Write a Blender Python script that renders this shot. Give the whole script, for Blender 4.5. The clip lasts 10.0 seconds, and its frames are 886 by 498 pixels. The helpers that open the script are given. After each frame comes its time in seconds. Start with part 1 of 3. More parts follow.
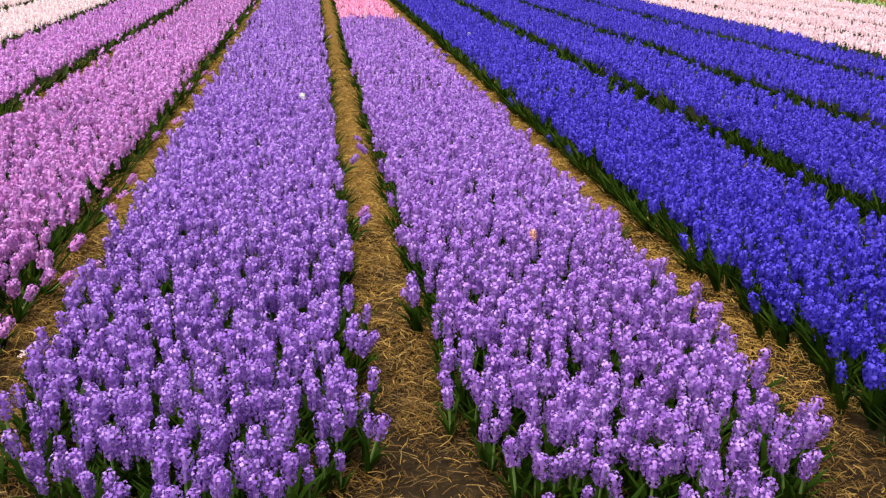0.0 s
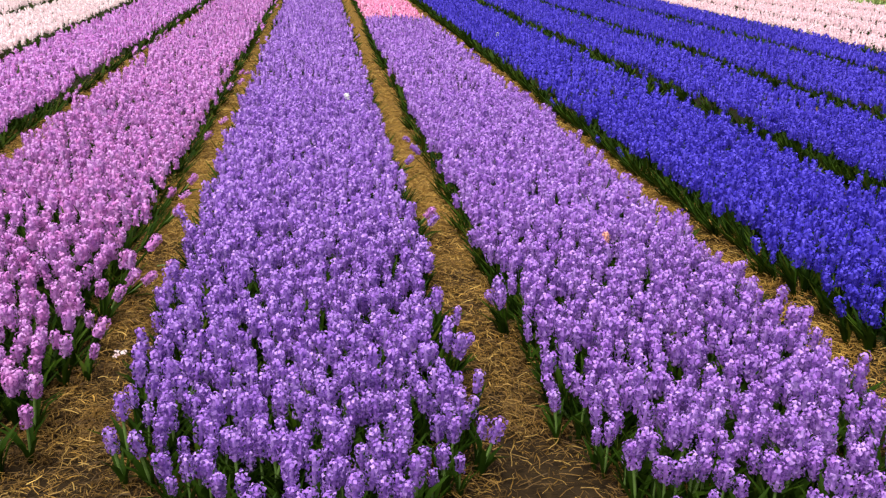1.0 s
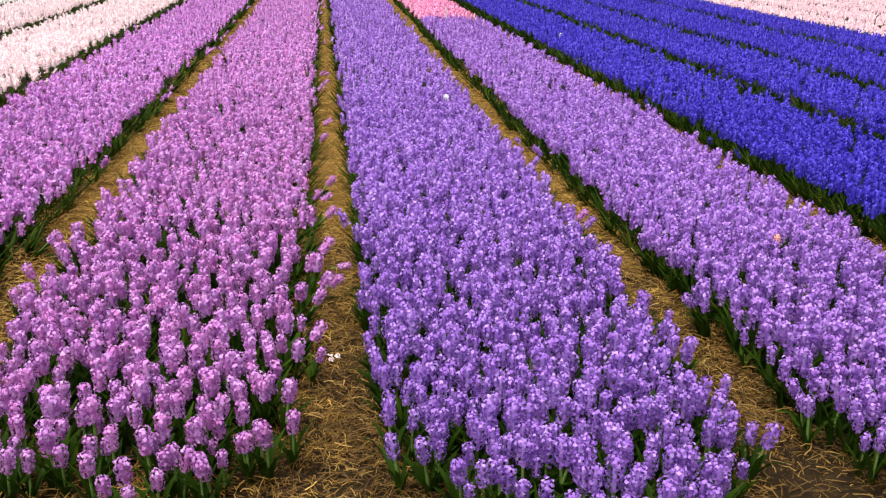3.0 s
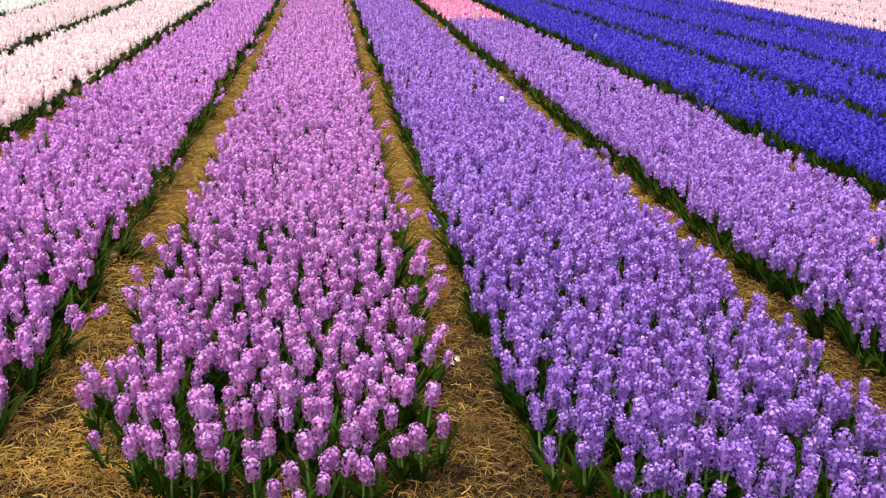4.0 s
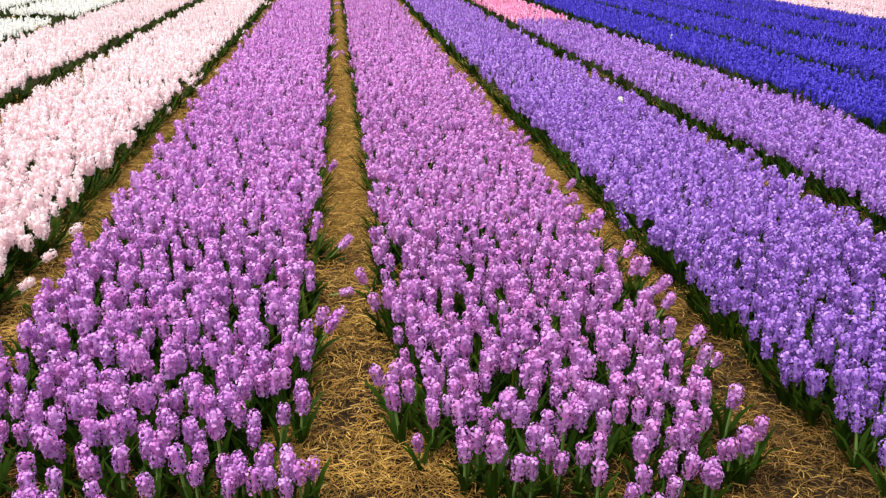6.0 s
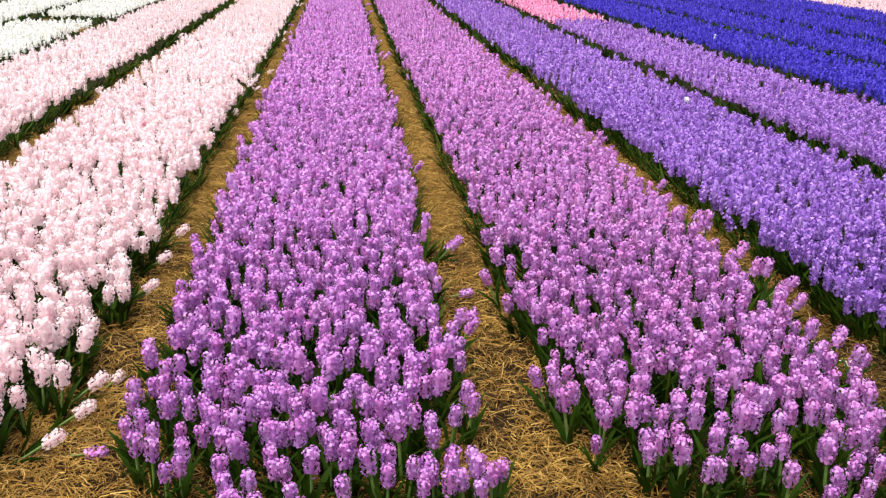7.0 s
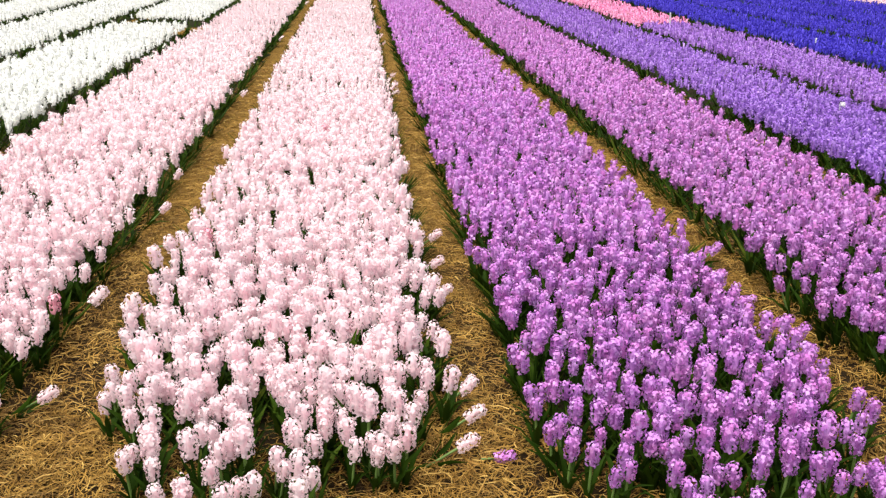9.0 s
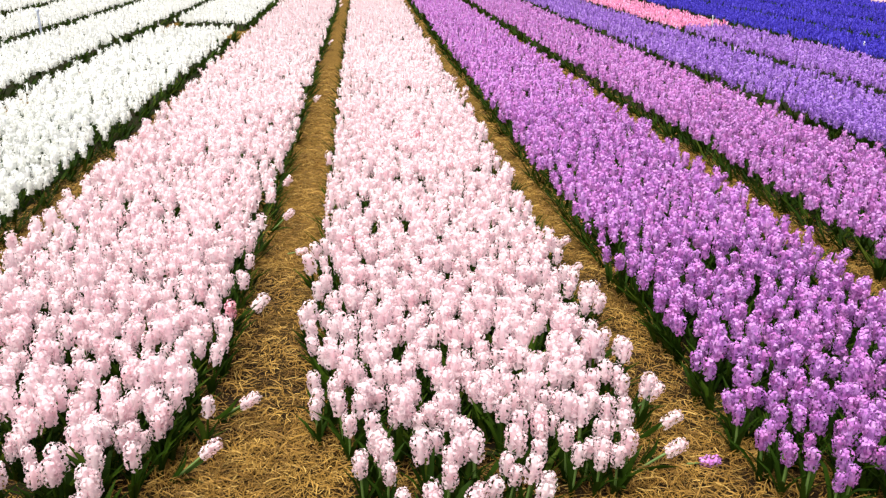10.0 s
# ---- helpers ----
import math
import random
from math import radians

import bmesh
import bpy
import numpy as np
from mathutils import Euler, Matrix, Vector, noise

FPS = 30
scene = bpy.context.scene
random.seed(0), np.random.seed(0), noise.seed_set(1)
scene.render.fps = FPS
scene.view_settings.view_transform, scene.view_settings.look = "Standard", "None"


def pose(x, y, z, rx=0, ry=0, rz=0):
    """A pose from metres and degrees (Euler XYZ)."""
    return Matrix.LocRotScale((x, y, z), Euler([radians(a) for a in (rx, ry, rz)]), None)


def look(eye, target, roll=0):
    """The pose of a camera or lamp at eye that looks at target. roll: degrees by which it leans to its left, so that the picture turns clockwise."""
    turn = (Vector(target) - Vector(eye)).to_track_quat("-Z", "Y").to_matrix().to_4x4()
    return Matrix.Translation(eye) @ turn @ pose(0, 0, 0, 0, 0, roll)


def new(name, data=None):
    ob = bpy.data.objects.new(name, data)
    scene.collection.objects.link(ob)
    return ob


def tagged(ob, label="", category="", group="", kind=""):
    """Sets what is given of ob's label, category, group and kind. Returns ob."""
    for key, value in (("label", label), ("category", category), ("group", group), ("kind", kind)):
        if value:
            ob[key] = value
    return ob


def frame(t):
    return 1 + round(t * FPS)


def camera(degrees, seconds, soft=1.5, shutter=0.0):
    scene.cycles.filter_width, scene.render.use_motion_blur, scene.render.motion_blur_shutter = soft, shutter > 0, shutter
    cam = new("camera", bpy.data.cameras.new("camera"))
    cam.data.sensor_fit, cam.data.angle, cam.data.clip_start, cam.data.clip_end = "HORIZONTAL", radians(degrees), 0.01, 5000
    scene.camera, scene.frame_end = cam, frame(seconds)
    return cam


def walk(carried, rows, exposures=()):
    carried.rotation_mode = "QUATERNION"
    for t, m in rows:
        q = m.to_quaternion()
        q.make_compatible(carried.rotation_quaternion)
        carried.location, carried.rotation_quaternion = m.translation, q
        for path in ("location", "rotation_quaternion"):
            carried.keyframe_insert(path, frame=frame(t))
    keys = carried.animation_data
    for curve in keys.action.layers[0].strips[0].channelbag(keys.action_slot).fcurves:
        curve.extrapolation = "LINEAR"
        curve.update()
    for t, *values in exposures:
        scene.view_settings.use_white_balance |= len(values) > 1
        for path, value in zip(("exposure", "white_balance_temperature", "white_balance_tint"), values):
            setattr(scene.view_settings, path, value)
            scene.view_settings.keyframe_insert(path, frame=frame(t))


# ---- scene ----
cam = camera(51.6, 10.0, 1.3)
PATH = [
    (0, (-0.305, -0.294, 1.741), (-0.036, 1.576, 1.085), 1.3),
    (0.5, (-0.461, -0.28, 1.742), (-0.196, 1.59, 1.085), 1.3),
    (1, (-0.679, -0.253, 1.752), (-0.417, 1.618, 1.093), 1.5),
    (1.5, (-0.893, -0.217, 1.757), (-0.634, 1.654, 1.098), 1.5),
    (2, (-1.119, -0.182, 1.75), (-0.864, 1.689, 1.091), 1.4),
    (2.5, (-1.326, -0.151, 1.743), (-1.074, 1.72, 1.083), 1.4),
    (4, (-2.035, -0.049, 1.731), (-1.792, 1.824, 1.075), 1.3),
    (4.5, (-2.282, -0.023, 1.736), (-2.044, 1.851, 1.079), 1.2),
    (5, (-2.547, 0.015, 1.725), (-2.314, 1.891, 1.07), 1.0),
    (5.5, (-2.792, 0.058, 1.709), (-2.564, 1.934, 1.055), 1.0),
    (7, (-3.579, 0.157, 1.697), (-3.374, 2.036, 1.044), 0.7),
    (7.5, (-3.895, 0.184, 1.692), (-3.696, 2.064, 1.039), 0.8),
    (8, (-4.216, 0.203, 1.7), (-4.025, 2.083, 1.046), 0.9),
    (8.5, (-4.57, 0.232, 1.709), (-4.386, 2.114, 1.056), 0.8),
    (9, (-4.905, 0.246, 1.723), (-4.728, 2.128, 1.071), 0.7),
    (9.5, (-5.266, 0.259, 1.745), (-5.096, 2.142, 1.092), 0.6),
    (10, (-5.62, 0.235, 1.779), (-5.451, 2.118, 1.127), 0.6),
]
walk(cam, [(t, look(eye, target, roll)) for t, eye, target, roll in PATH])

# ---- light ----
SUN_UP, SUN_ROUND = 70.0, 225.0          # degrees: height, and compass turn of the sun from +y towards +x
world = bpy.data.worlds.new("sky")
scene.world = world
world.use_nodes = True
wn = world.node_tree
sky = wn.nodes.new("ShaderNodeTexSky")
sky.sky_type = "NISHITA"
sky.sun_disc = False
sky.sun_elevation, sky.sun_rotation = radians(SUN_UP), radians(SUN_ROUND)
sky.air_density, sky.dust_density, sky.ozone_density = 1.0, 4.0, 1.0
wn.nodes["Background"].inputs["Strength"].default_value = 0.056
wn.links.new(sky.outputs["Color"], wn.nodes["Background"].inputs["Color"])
sun = new("sun", bpy.data.lights.new("sun", "SUN"))
sun.data.energy, sun.data.angle, sun.data.color = 5.0, radians(75), (1.0, 0.95, 0.87)
sa, se = radians(SUN_ROUND), radians(SUN_UP)
sun.matrix_world = look((40 * math.sin(sa) * math.cos(se), 40 * math.cos(sa) * math.cos(se), 40 * math.sin(se)), (0, 0, 0))
scene.view_settings.exposure = 0.57


# ---- materials ----
def shader(name):
    m = bpy.data.materials.new(name)
    m.use_nodes = True
    nt = m.node_tree
    return m, nt, nt.nodes["Principled BSDF"], nt.nodes["Material Output"]


def node(nt, kind, **sets):
    n = nt.nodes.new(kind)
    for key, value in sets.items():
        n.inputs[key.replace("_", " ")].default_value = value
    return n


def ramp(nt, source, stops):
    r = nt.nodes.new("ShaderNodeValToRGB")
    els = r.color_ramp.elements
    while len(els) < len(stops):
        els.new(0.5)
    for e, (p, c) in zip(els, stops):
        e.position, e.color = p, (*c, 1)
    nt.links.new(source, r.inputs[0])
    return r.outputs[0]


def mix(nt, fac, a, b, blend="MIX"):
    n = nt.nodes.new("ShaderNodeMix")
    n.data_type, n.blend_type = "RGBA", blend
    for sock, value in ((n.inputs[0], fac), (n.inputs[6], a), (n.inputs[7], b)):
        if isinstance(value, bpy.types.NodeSocket):
            nt.links.new(value, sock)
        elif isinstance(value, tuple):
            sock.default_value = (*value, 1)
        else:
            sock.default_value = value
    return n.outputs[2]


def petals(name, deep, main, pale, through_light=0.10, blush=None):
    """Petals: a tone for each floret, drifting from plant to plant, that let some light through."""
    m, nt, p, out = shader(name)
    geo = nt.nodes.new("ShaderNodeNewGeometry")
    plant = node(nt, "ShaderNodeTexNoise", Scale=11.0, Detail=1.0)
    nt.links.new(geo.outputs["Position"], plant.inputs["Vector"])
    fine = node(nt, "ShaderNodeTexNoise", Scale=260.0, Detail=2.0)
    nt.links.new(geo.outputs["Position"], fine.inputs["Vector"])
    info = nt.nodes.new("ShaderNodeObjectInfo")
    both = nt.nodes.new("ShaderNodeMath")
    both.operation = "ADD"
    nt.links.new(geo.outputs["Random Per Island"], both.inputs[0])
    nt.links.new(info.outputs["Random"], both.inputs[1])
    part_of = nt.nodes.new("ShaderNodeMath")
    part_of.operation = "FRACT"
    nt.links.new(both.outputs[0], part_of.inputs[0])
    floret = ramp(nt, part_of.outputs[0], [(0.0, deep), (0.45, main), (1.0, pale)])
    tone = ramp(nt, plant.outputs["Fac"], [(0.28, deep), (0.5, main), (0.75, pale)])
    col = mix(nt, 0.35, floret, tone)
    if blush:
        # some plants are pinker than their neighbours
        drift = node(nt, "ShaderNodeTexNoise", Scale=15.0, Detail=1.0)
        nt.links.new(geo.outputs["Position"], drift.inputs["Vector"])
        col = mix(nt, ramp(nt, drift.outputs["Fac"], [(0.46, (0, 0, 0)), (0.64, (0.6, 0.6, 0.6))]), col, mix(nt, 0.5, col, blush))
    streak = mix(nt, 0.15, col, ramp(nt, fine.outputs["Fac"], [(0.3, deep), (0.7, pale)]))
    nt.links.new(streak, p.inputs["Base Color"])
    p.inputs["Roughness"].default_value = 0.62
    p.inputs["Specular IOR Level"].default_value = 0.25
    tr = nt.nodes.new("ShaderNodeBsdfTranslucent")
    nt.links.new(streak, tr.inputs["Color"])
    ms = nt.nodes.new("ShaderNodeMixShader")
    ms.inputs[0].default_value = through_light
    nt.links.new(p.outputs[0], ms.inputs[1])
    nt.links.new(tr.outputs[0], ms.inputs[2])
    nt.links.new(ms.outputs[0], out.inputs["Surface"])
    return m


PETALS = {
    "lilac": petals("lilac_petals", (0.150, 0.052, 0.31), (0.325, 0.130, 0.60), (0.57, 0.37, 0.82), 0.16, blush=(0.42, 0.15, 0.64)),
    "violet": petals("violet_petals", (0.140, 0.048, 0.31), (0.310, 0.125, 0.61), (0.55, 0.35, 0.82), 0.16),
    "orchid": petals("orchid_petals", (0.35, 0.095, 0.37), (0.51, 0.200, 0.60), (0.69, 0.41, 0.78), 0.18, blush=(0.72, 0.17, 0.48)),
    "mauve": petals("mauve_petals", (0.36, 0.090, 0.40), (0.54, 0.208, 0.65), (0.73, 0.45, 0.83), 0.18, blush=(0.66, 0.13, 0.44)),
    "blush": petals("blush_petals", (0.95, 0.70, 0.755), (0.96, 0.815, 0.855), (0.965, 0.875, 0.89), 0.44, blush=(0.95, 0.63, 0.72)),
    "pink": petals("pink_petals", (0.93, 0.56, 0.66), (0.95, 0.70, 0.78), (0.96, 0.80, 0.84), 0.34),
    "white": petals("white_petals", (0.90, 0.91, 0.85), (0.94, 0.95, 0.93), (0.97, 0.97, 0.97), 0.42),
    "blue": petals("blue_petals", (0.014, 0.008, 0.25), (0.040, 0.023, 0.48), (0.125, 0.090, 0.70), 0.12),
    "rose": petals("rose_petals", (0.70, 0.22, 0.33), (0.84, 0.39, 0.48), (0.90, 0.58, 0.64)),
    "apricot": petals("apricot_petals", (0.80, 0.30, 0.20), (0.90, 0.45, 0.33), (0.95, 0.64, 0.52)),
    "coral": petals("coral_petals", (0.72, 0.15, 0.36), (0.87, 0.30, 0.56), (0.93, 0.52, 0.72)),
}


def leaf_material():
    m, nt, p, out = shader("strap_leaf")
    geo = nt.nodes.new("ShaderNodeNewGeometry")
    big = node(nt, "ShaderNodeTexNoise", Scale=6.0, Detail=2.0)
    nt.links.new(geo.outputs["Position"], big.inputs["Vector"])
    base = ramp(nt, geo.outputs["Random Per Island"], [(0.0, (0.0078, 0.0214, 0.0024)), (0.55, (0.019, 0.046, 0.0034)), (0.90, (0.056, 0.108, 0.0070)), (1.0, (0.1094, 0.1179, 0.0142))])
    col = mix(nt, 0.5, base, ramp(nt, big.outputs["Fac"], [(0.3, (0.0075, 0.0210, 0.0022)), (0.7, (0.0300, 0.0620, 0.0050))]))
    nt.links.new(col, p.inputs["Base Color"])
    p.inputs["Roughness"].default_value = 0.55
    p.inputs["Specular IOR Level"].default_value = 0.06
    tr = nt.nodes.new("ShaderNodeBsdfTranslucent")
    nt.links.new(col, tr.inputs["Color"])
    ms = nt.nodes.new("ShaderNodeMixShader")
    ms.inputs[0].default_value = 0.2
    nt.links.new(p.outputs[0], ms.inputs[1])
    nt.links.new(tr.outputs[0], ms.inputs[2])
    nt.links.new(ms.outputs[0], out.inputs["Surface"])
    return m


def fresh_leaf_material():
    m, nt, p, out = shader("fresh_green_leaf")
    geo = nt.nodes.new("ShaderNodeNewGeometry")
    nt.links.new(ramp(nt, geo.outputs["Random Per Island"], [(0.0, (0.10, 0.17, 0.03)), (0.6, (0.22, 0.32, 0.08)), (1.0, (0.40, 0.46, 0.18))]), p.inputs["Base Color"])
    p.inputs["Roughness"].default_value = 0.55
    return m


def ground_material():
    """Brown sandy soil under a thin, patchy litter of straw."""
    m, nt, p, out = shader("soil_with_straw")
    geo = nt.nodes.new("ShaderNodeNewGeometry")
    big = node(nt, "ShaderNodeTexNoise", Scale=1.7, Detail=4.0, Roughness=0.6)
    mid = node(nt, "ShaderNodeTexNoise", Scale=14.0, Detail=5.0, Roughness=0.65)
    turn = node(nt, "ShaderNodeMapping")
    turn.inputs["Rotation"].default_value = (0, 0, radians(24))
    turn.inputs["Scale"].default_value = (28, 150, 60)
    turn2 = node(nt, "ShaderNodeMapping")
    turn2.inputs["Rotation"].default_value = (0, 0, radians(-40))
    turn2.inputs["Scale"].default_value = (24, 130, 60)
    fa, fb = node(nt, "ShaderNodeTexNoise", Scale=1.0, Detail=2.0), node(nt, "ShaderNodeTexNoise", Scale=1.0, Detail=2.0)
    for n in (big, mid, turn, turn2):
        nt.links.new(geo.outputs["Position"], n.inputs["Vector"])
    nt.links.new(turn.outputs[0], fa.inputs["Vector"])
    nt.links.new(turn2.outputs[0], fb.inputs["Vector"])
    mx = nt.nodes.new("ShaderNodeMath")
    mx.operation = "MAXIMUM"
    nt.links.new(fa.outputs["Fac"], mx.inputs[0])
    nt.links.new(fb.outputs["Fac"], mx.inputs[1])
    straw = ramp(nt, mx.outputs[0], [(0.44, (0.05, 0.027, 0.006)), (0.57, (0.17, 0.098, 0.020)), (0.72, (0.36, 0.215, 0.050))])
    soil = ramp(nt, mid.outputs["Fac"], [(0.3, (0.009, 0.0056, 0.003)), (0.7, (0.030, 0.019, 0.009))])
    # the litter lies thicker in the paths further in, where nobody treads
    where = nt.nodes.new("ShaderNodeSeparateXYZ")
    nt.links.new(geo.outputs["Position"], where.inputs[0])
    thick = nt.nodes.new("ShaderNodeMapRange")
    thick.inputs["From Min"].default_value, thick.inputs["From Max"].default_value = 3.0, 7.0
    thick.inputs["To Min"].default_value, thick.inputs["To Max"].default_value = -0.16, 0.30
    nt.links.new(where.outputs["Y"], thick.inputs["Value"])
    total = nt.nodes.new("ShaderNodeMath")
    nt.links.new(big.outputs["Fac"], total.inputs[0])
    nt.links.new(thick.outputs["Result"], total.inputs[1])
    # and on the headland behind the trodden strip
    back = nt.nodes.new("ShaderNodeMapRange")
    back.inputs["From Min"].default_value, back.inputs["From Max"].default_value = 0.5, 1.5
    back.inputs["To Min"].default_value, back.inputs["To Max"].default_value = 0.36, 0.0
    nt.links.new(where.outputs["Y"], back.inputs["Value"])
    side = nt.nodes.new("ShaderNodeMapRange")
    side.inputs["From Min"].default_value, side.inputs["From Max"].default_value = -9.5, -8.5
    side.inputs["To Min"].default_value, side.inputs["To Max"].default_value = 0.36, 0.0
    nt.links.new(where.outputs["X"], side.inputs["Value"])
    more = nt.nodes.new("ShaderNodeMath")
    more.operation = "MAXIMUM"
    nt.links.new(back.outputs["Result"], more.inputs[0])
    nt.links.new(side.outputs["Result"], more.inputs[1])
    under = total
    total = nt.nodes.new("ShaderNodeMath")
    nt.links.new(under.outputs[0], total.inputs[0])
    nt.links.new(more.outputs[0], total.inputs[1])
    cover = ramp(nt, total.outputs[0], [(0.44, (0.02, 0.02, 0.02)), (0.66, (0.92, 0.92, 0.92))])
    nt.links.new(mix(nt, cover, soil, straw), p.inputs["Base Color"])
    p.inputs["Roughness"].default_value = 0.9
    p.inputs["Specular IOR Level"].default_value = 0.08
    bump = node(nt, "ShaderNodeBump", Strength=0.8, Distance=0.012)
    nt.links.new(mx.outputs[0], bump.inputs["Height"])
    nt.links.new(bump.outputs[0], p.inputs["Normal"])
    return m


def straw_material(name, dull, mid, dry, bright):
    """Stalks from dull to bleached, in drifting patches."""
    m, nt, p, out = shader(name)
    geo = nt.nodes.new("ShaderNodeNewGeometry")
    patch = node(nt, "ShaderNodeTexNoise", Scale=8.0, Detail=5.0)
    nt.links.new(geo.outputs["Position"], patch.inputs["Vector"])
    col = ramp(nt, geo.outputs["Random Per Island"], [(0.0, dull), (0.4, mid), (0.8, dry), (1.0, bright)])
    tone = ramp(nt, patch.outputs["Fac"], [(0.36, dull), (0.50, mid), (0.64, dry)])
    nt.links.new(mix(nt, 0.45, col, tone), p.inputs["Base Color"])
    p.inputs["Roughness"].default_value = 0.6
    p.inputs["Specular IOR Level"].default_value = 0.2
    return m


def plain(name, colour, rough=0.5):
    m, nt, p, out = shader(name)
    geo = nt.nodes.new("ShaderNodeNewGeometry")
    n = node(nt, "ShaderNodeTexNoise", Scale=40.0, Detail=3.0)
    nt.links.new(geo.outputs["Position"], n.inputs["Vector"])
    worn = tuple(c * 0.75 for c in colour)
    nt.links.new(ramp(nt, n.outputs["Fac"], [(0.35, worn), (0.6, colour)]), p.inputs["Base Color"])
    p.inputs["Roughness"].default_value = rough
    return m


def bed_material():
    """Moist bed soil coloured dark as in shade, with crumbs and old leaf scraps."""
    m, nt, p, out = shader("moist_shaded_bed_soil")
    geo = nt.nodes.new("ShaderNodeNewGeometry")
    crumb = node(nt, "ShaderNodeTexNoise", Scale=70.0, Detail=4.0, Roughness=0.65)
    scrap = node(nt, "ShaderNodeTexNoise", Scale=13.0, Detail=3.0)
    for n in (crumb, scrap):
        nt.links.new(geo.outputs["Position"], n.inputs["Vector"])
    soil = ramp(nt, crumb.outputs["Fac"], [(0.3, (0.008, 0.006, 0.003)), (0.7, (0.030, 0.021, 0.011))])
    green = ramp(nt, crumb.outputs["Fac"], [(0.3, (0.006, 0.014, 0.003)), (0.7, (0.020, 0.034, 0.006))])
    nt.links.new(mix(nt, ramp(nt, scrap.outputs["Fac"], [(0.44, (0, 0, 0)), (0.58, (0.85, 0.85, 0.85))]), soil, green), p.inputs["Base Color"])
    p.inputs["Roughness"].default_value = 0.95
    p.inputs["Specular IOR Level"].default_value = 0.08
    bump = node(nt, "ShaderNodeBump", Strength=0.7, Distance=0.01)
    nt.links.new(crumb.outputs["Fac"], bump.inputs["Height"])
    nt.links.new(bump.outputs[0], p.inputs["Normal"])
    return m


LEAF, FRESH, GROUND, BED = leaf_material(), fresh_leaf_material(), ground_material(), bed_material()
STRAW = straw_material("dry_straw", (0.062, 0.032, 0.006), (0.205, 0.107, 0.019), (0.370, 0.215, 0.044), (0.640, 0.440, 0.130))
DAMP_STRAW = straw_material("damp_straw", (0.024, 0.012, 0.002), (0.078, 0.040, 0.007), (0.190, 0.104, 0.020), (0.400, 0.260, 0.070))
STEM = plain("pale_green_stem", (0.13, 0.22, 0.05))
STAKE_WHITE = plain("white_painted_stake", (0.92, 0.92, 0.90))
STAKE_BLUE = plain("pale_blue_plastic", (0.62, 0.68, 0.85))


# ---- mesh tools ----
def solid(name, verts, tris, material):
    """One mesh from arrays of vertices and triangles."""
    me = bpy.data.meshes.new(name)
    v, f = np.asarray(verts, np.float32), np.asarray(tris, np.int32)
    me.vertices.add(len(v))
    me.vertices.foreach_set("co", v.ravel())
    me.loops.add(f.size)
    me.loops.foreach_set("vertex_index", f.ravel())
    me.polygons.add(len(f))
    me.polygons.foreach_set("loop_start", np.arange(0, f.size, 3, dtype=np.int32))
    me.materials.append(material)
    me.update(calc_edges=True)
    me.validate()
    return me


def part(name, me, parent, label="", m=None):
    ob = new(name, me)
    ob.parent = parent
    if m is not None:
        ob.matrix_basis = m
    return tagged(ob, label)


def joined(shapes):
    """Several (verts, tris) as one."""
    vs, fs, n = [], [], 0
    for v, f in shapes:
        vs.append(v)
        fs.append(f + n)
        n += len(v)
    return np.concatenate(vs), np.concatenate(fs)


def scattered(shape, mats):
    """Copies of (verts, tris) at the 3 x 4 matrices, as one (verts, tris)."""
    v, f = shape
    h = np.c_[v, np.ones(len(v))]
    out = np.einsum("nij,kj->nki", mats, h).reshape(-1, 3)
    idx = (f[None] + (np.arange(len(mats)) * len(v))[:, None, None]).reshape(-1, 3)
    return out, idx


def placed(xyz, yaw, lean, towards, size):
    """3 x 4 matrices: turned by yaw, leaned by an angle towards a heading, sized, set down at xyz."""
    c, s = np.cos(yaw), np.sin(yaw)
    n = len(yaw)
    z = np.zeros((n, 3, 3))
    z[:, 0, 0], z[:, 0, 1], z[:, 1, 0], z[:, 1, 1], z[:, 2, 2] = c, -s, s, c, 1
    kx, ky = -np.sin(towards), np.cos(towards)
    cl, sl = np.cos(lean), np.sin(lean)
    r = np.zeros((n, 3, 3))
    r[:, 0, 0], r[:, 0, 1], r[:, 0, 2] = cl + kx * kx * (1 - cl), kx * ky * (1 - cl), ky * sl
    r[:, 1, 0], r[:, 1, 1], r[:, 1, 2] = kx * ky * (1 - cl), cl + ky * ky * (1 - cl), -kx * sl
    r[:, 2, 0], r[:, 2, 1], r[:, 2, 2] = -ky * sl, kx * sl, cl
    m = np.einsum("nij,njk->nik", r, z) * size[:, None, None]
    return np.concatenate([m, np.asarray(xyz)[:, :, None]], 2)


# ---- hyacinth shapes ----
STEM_TOP = 0.15


def tube(r0, r1, z0, z1, sides, cap=True, mid=None):
    """A closed tapering tube; mid: (radius, z) of a ring between."""
    rings = [(r0, z0)] + ([mid] if mid else []) + [(r1, z1)]
    a = np.arange(sides) * 2 * math.pi / sides
    v = [np.c_[r * np.cos(a), r * np.sin(a), np.full(sides, z)] for r, z in rings]
    f = []
    for k in range(len(rings) - 1):
        for i in range(sides):
            j = (i + 1) % sides
            p, q = k * sides, (k + 1) * sides
            f += [(p + i, p + j, q + j), (p + i, q + j, q + i)]
    v = np.concatenate(v)
    if cap:
        v = np.r_[v, [(0, 0, z1 + r1 * 0.5)]]
        q = (len(rings) - 1) * sides
        f += [(q + i, q + (i + 1) % sides, len(v) - 1) for i in range(sides)]
    return v, np.array(f)


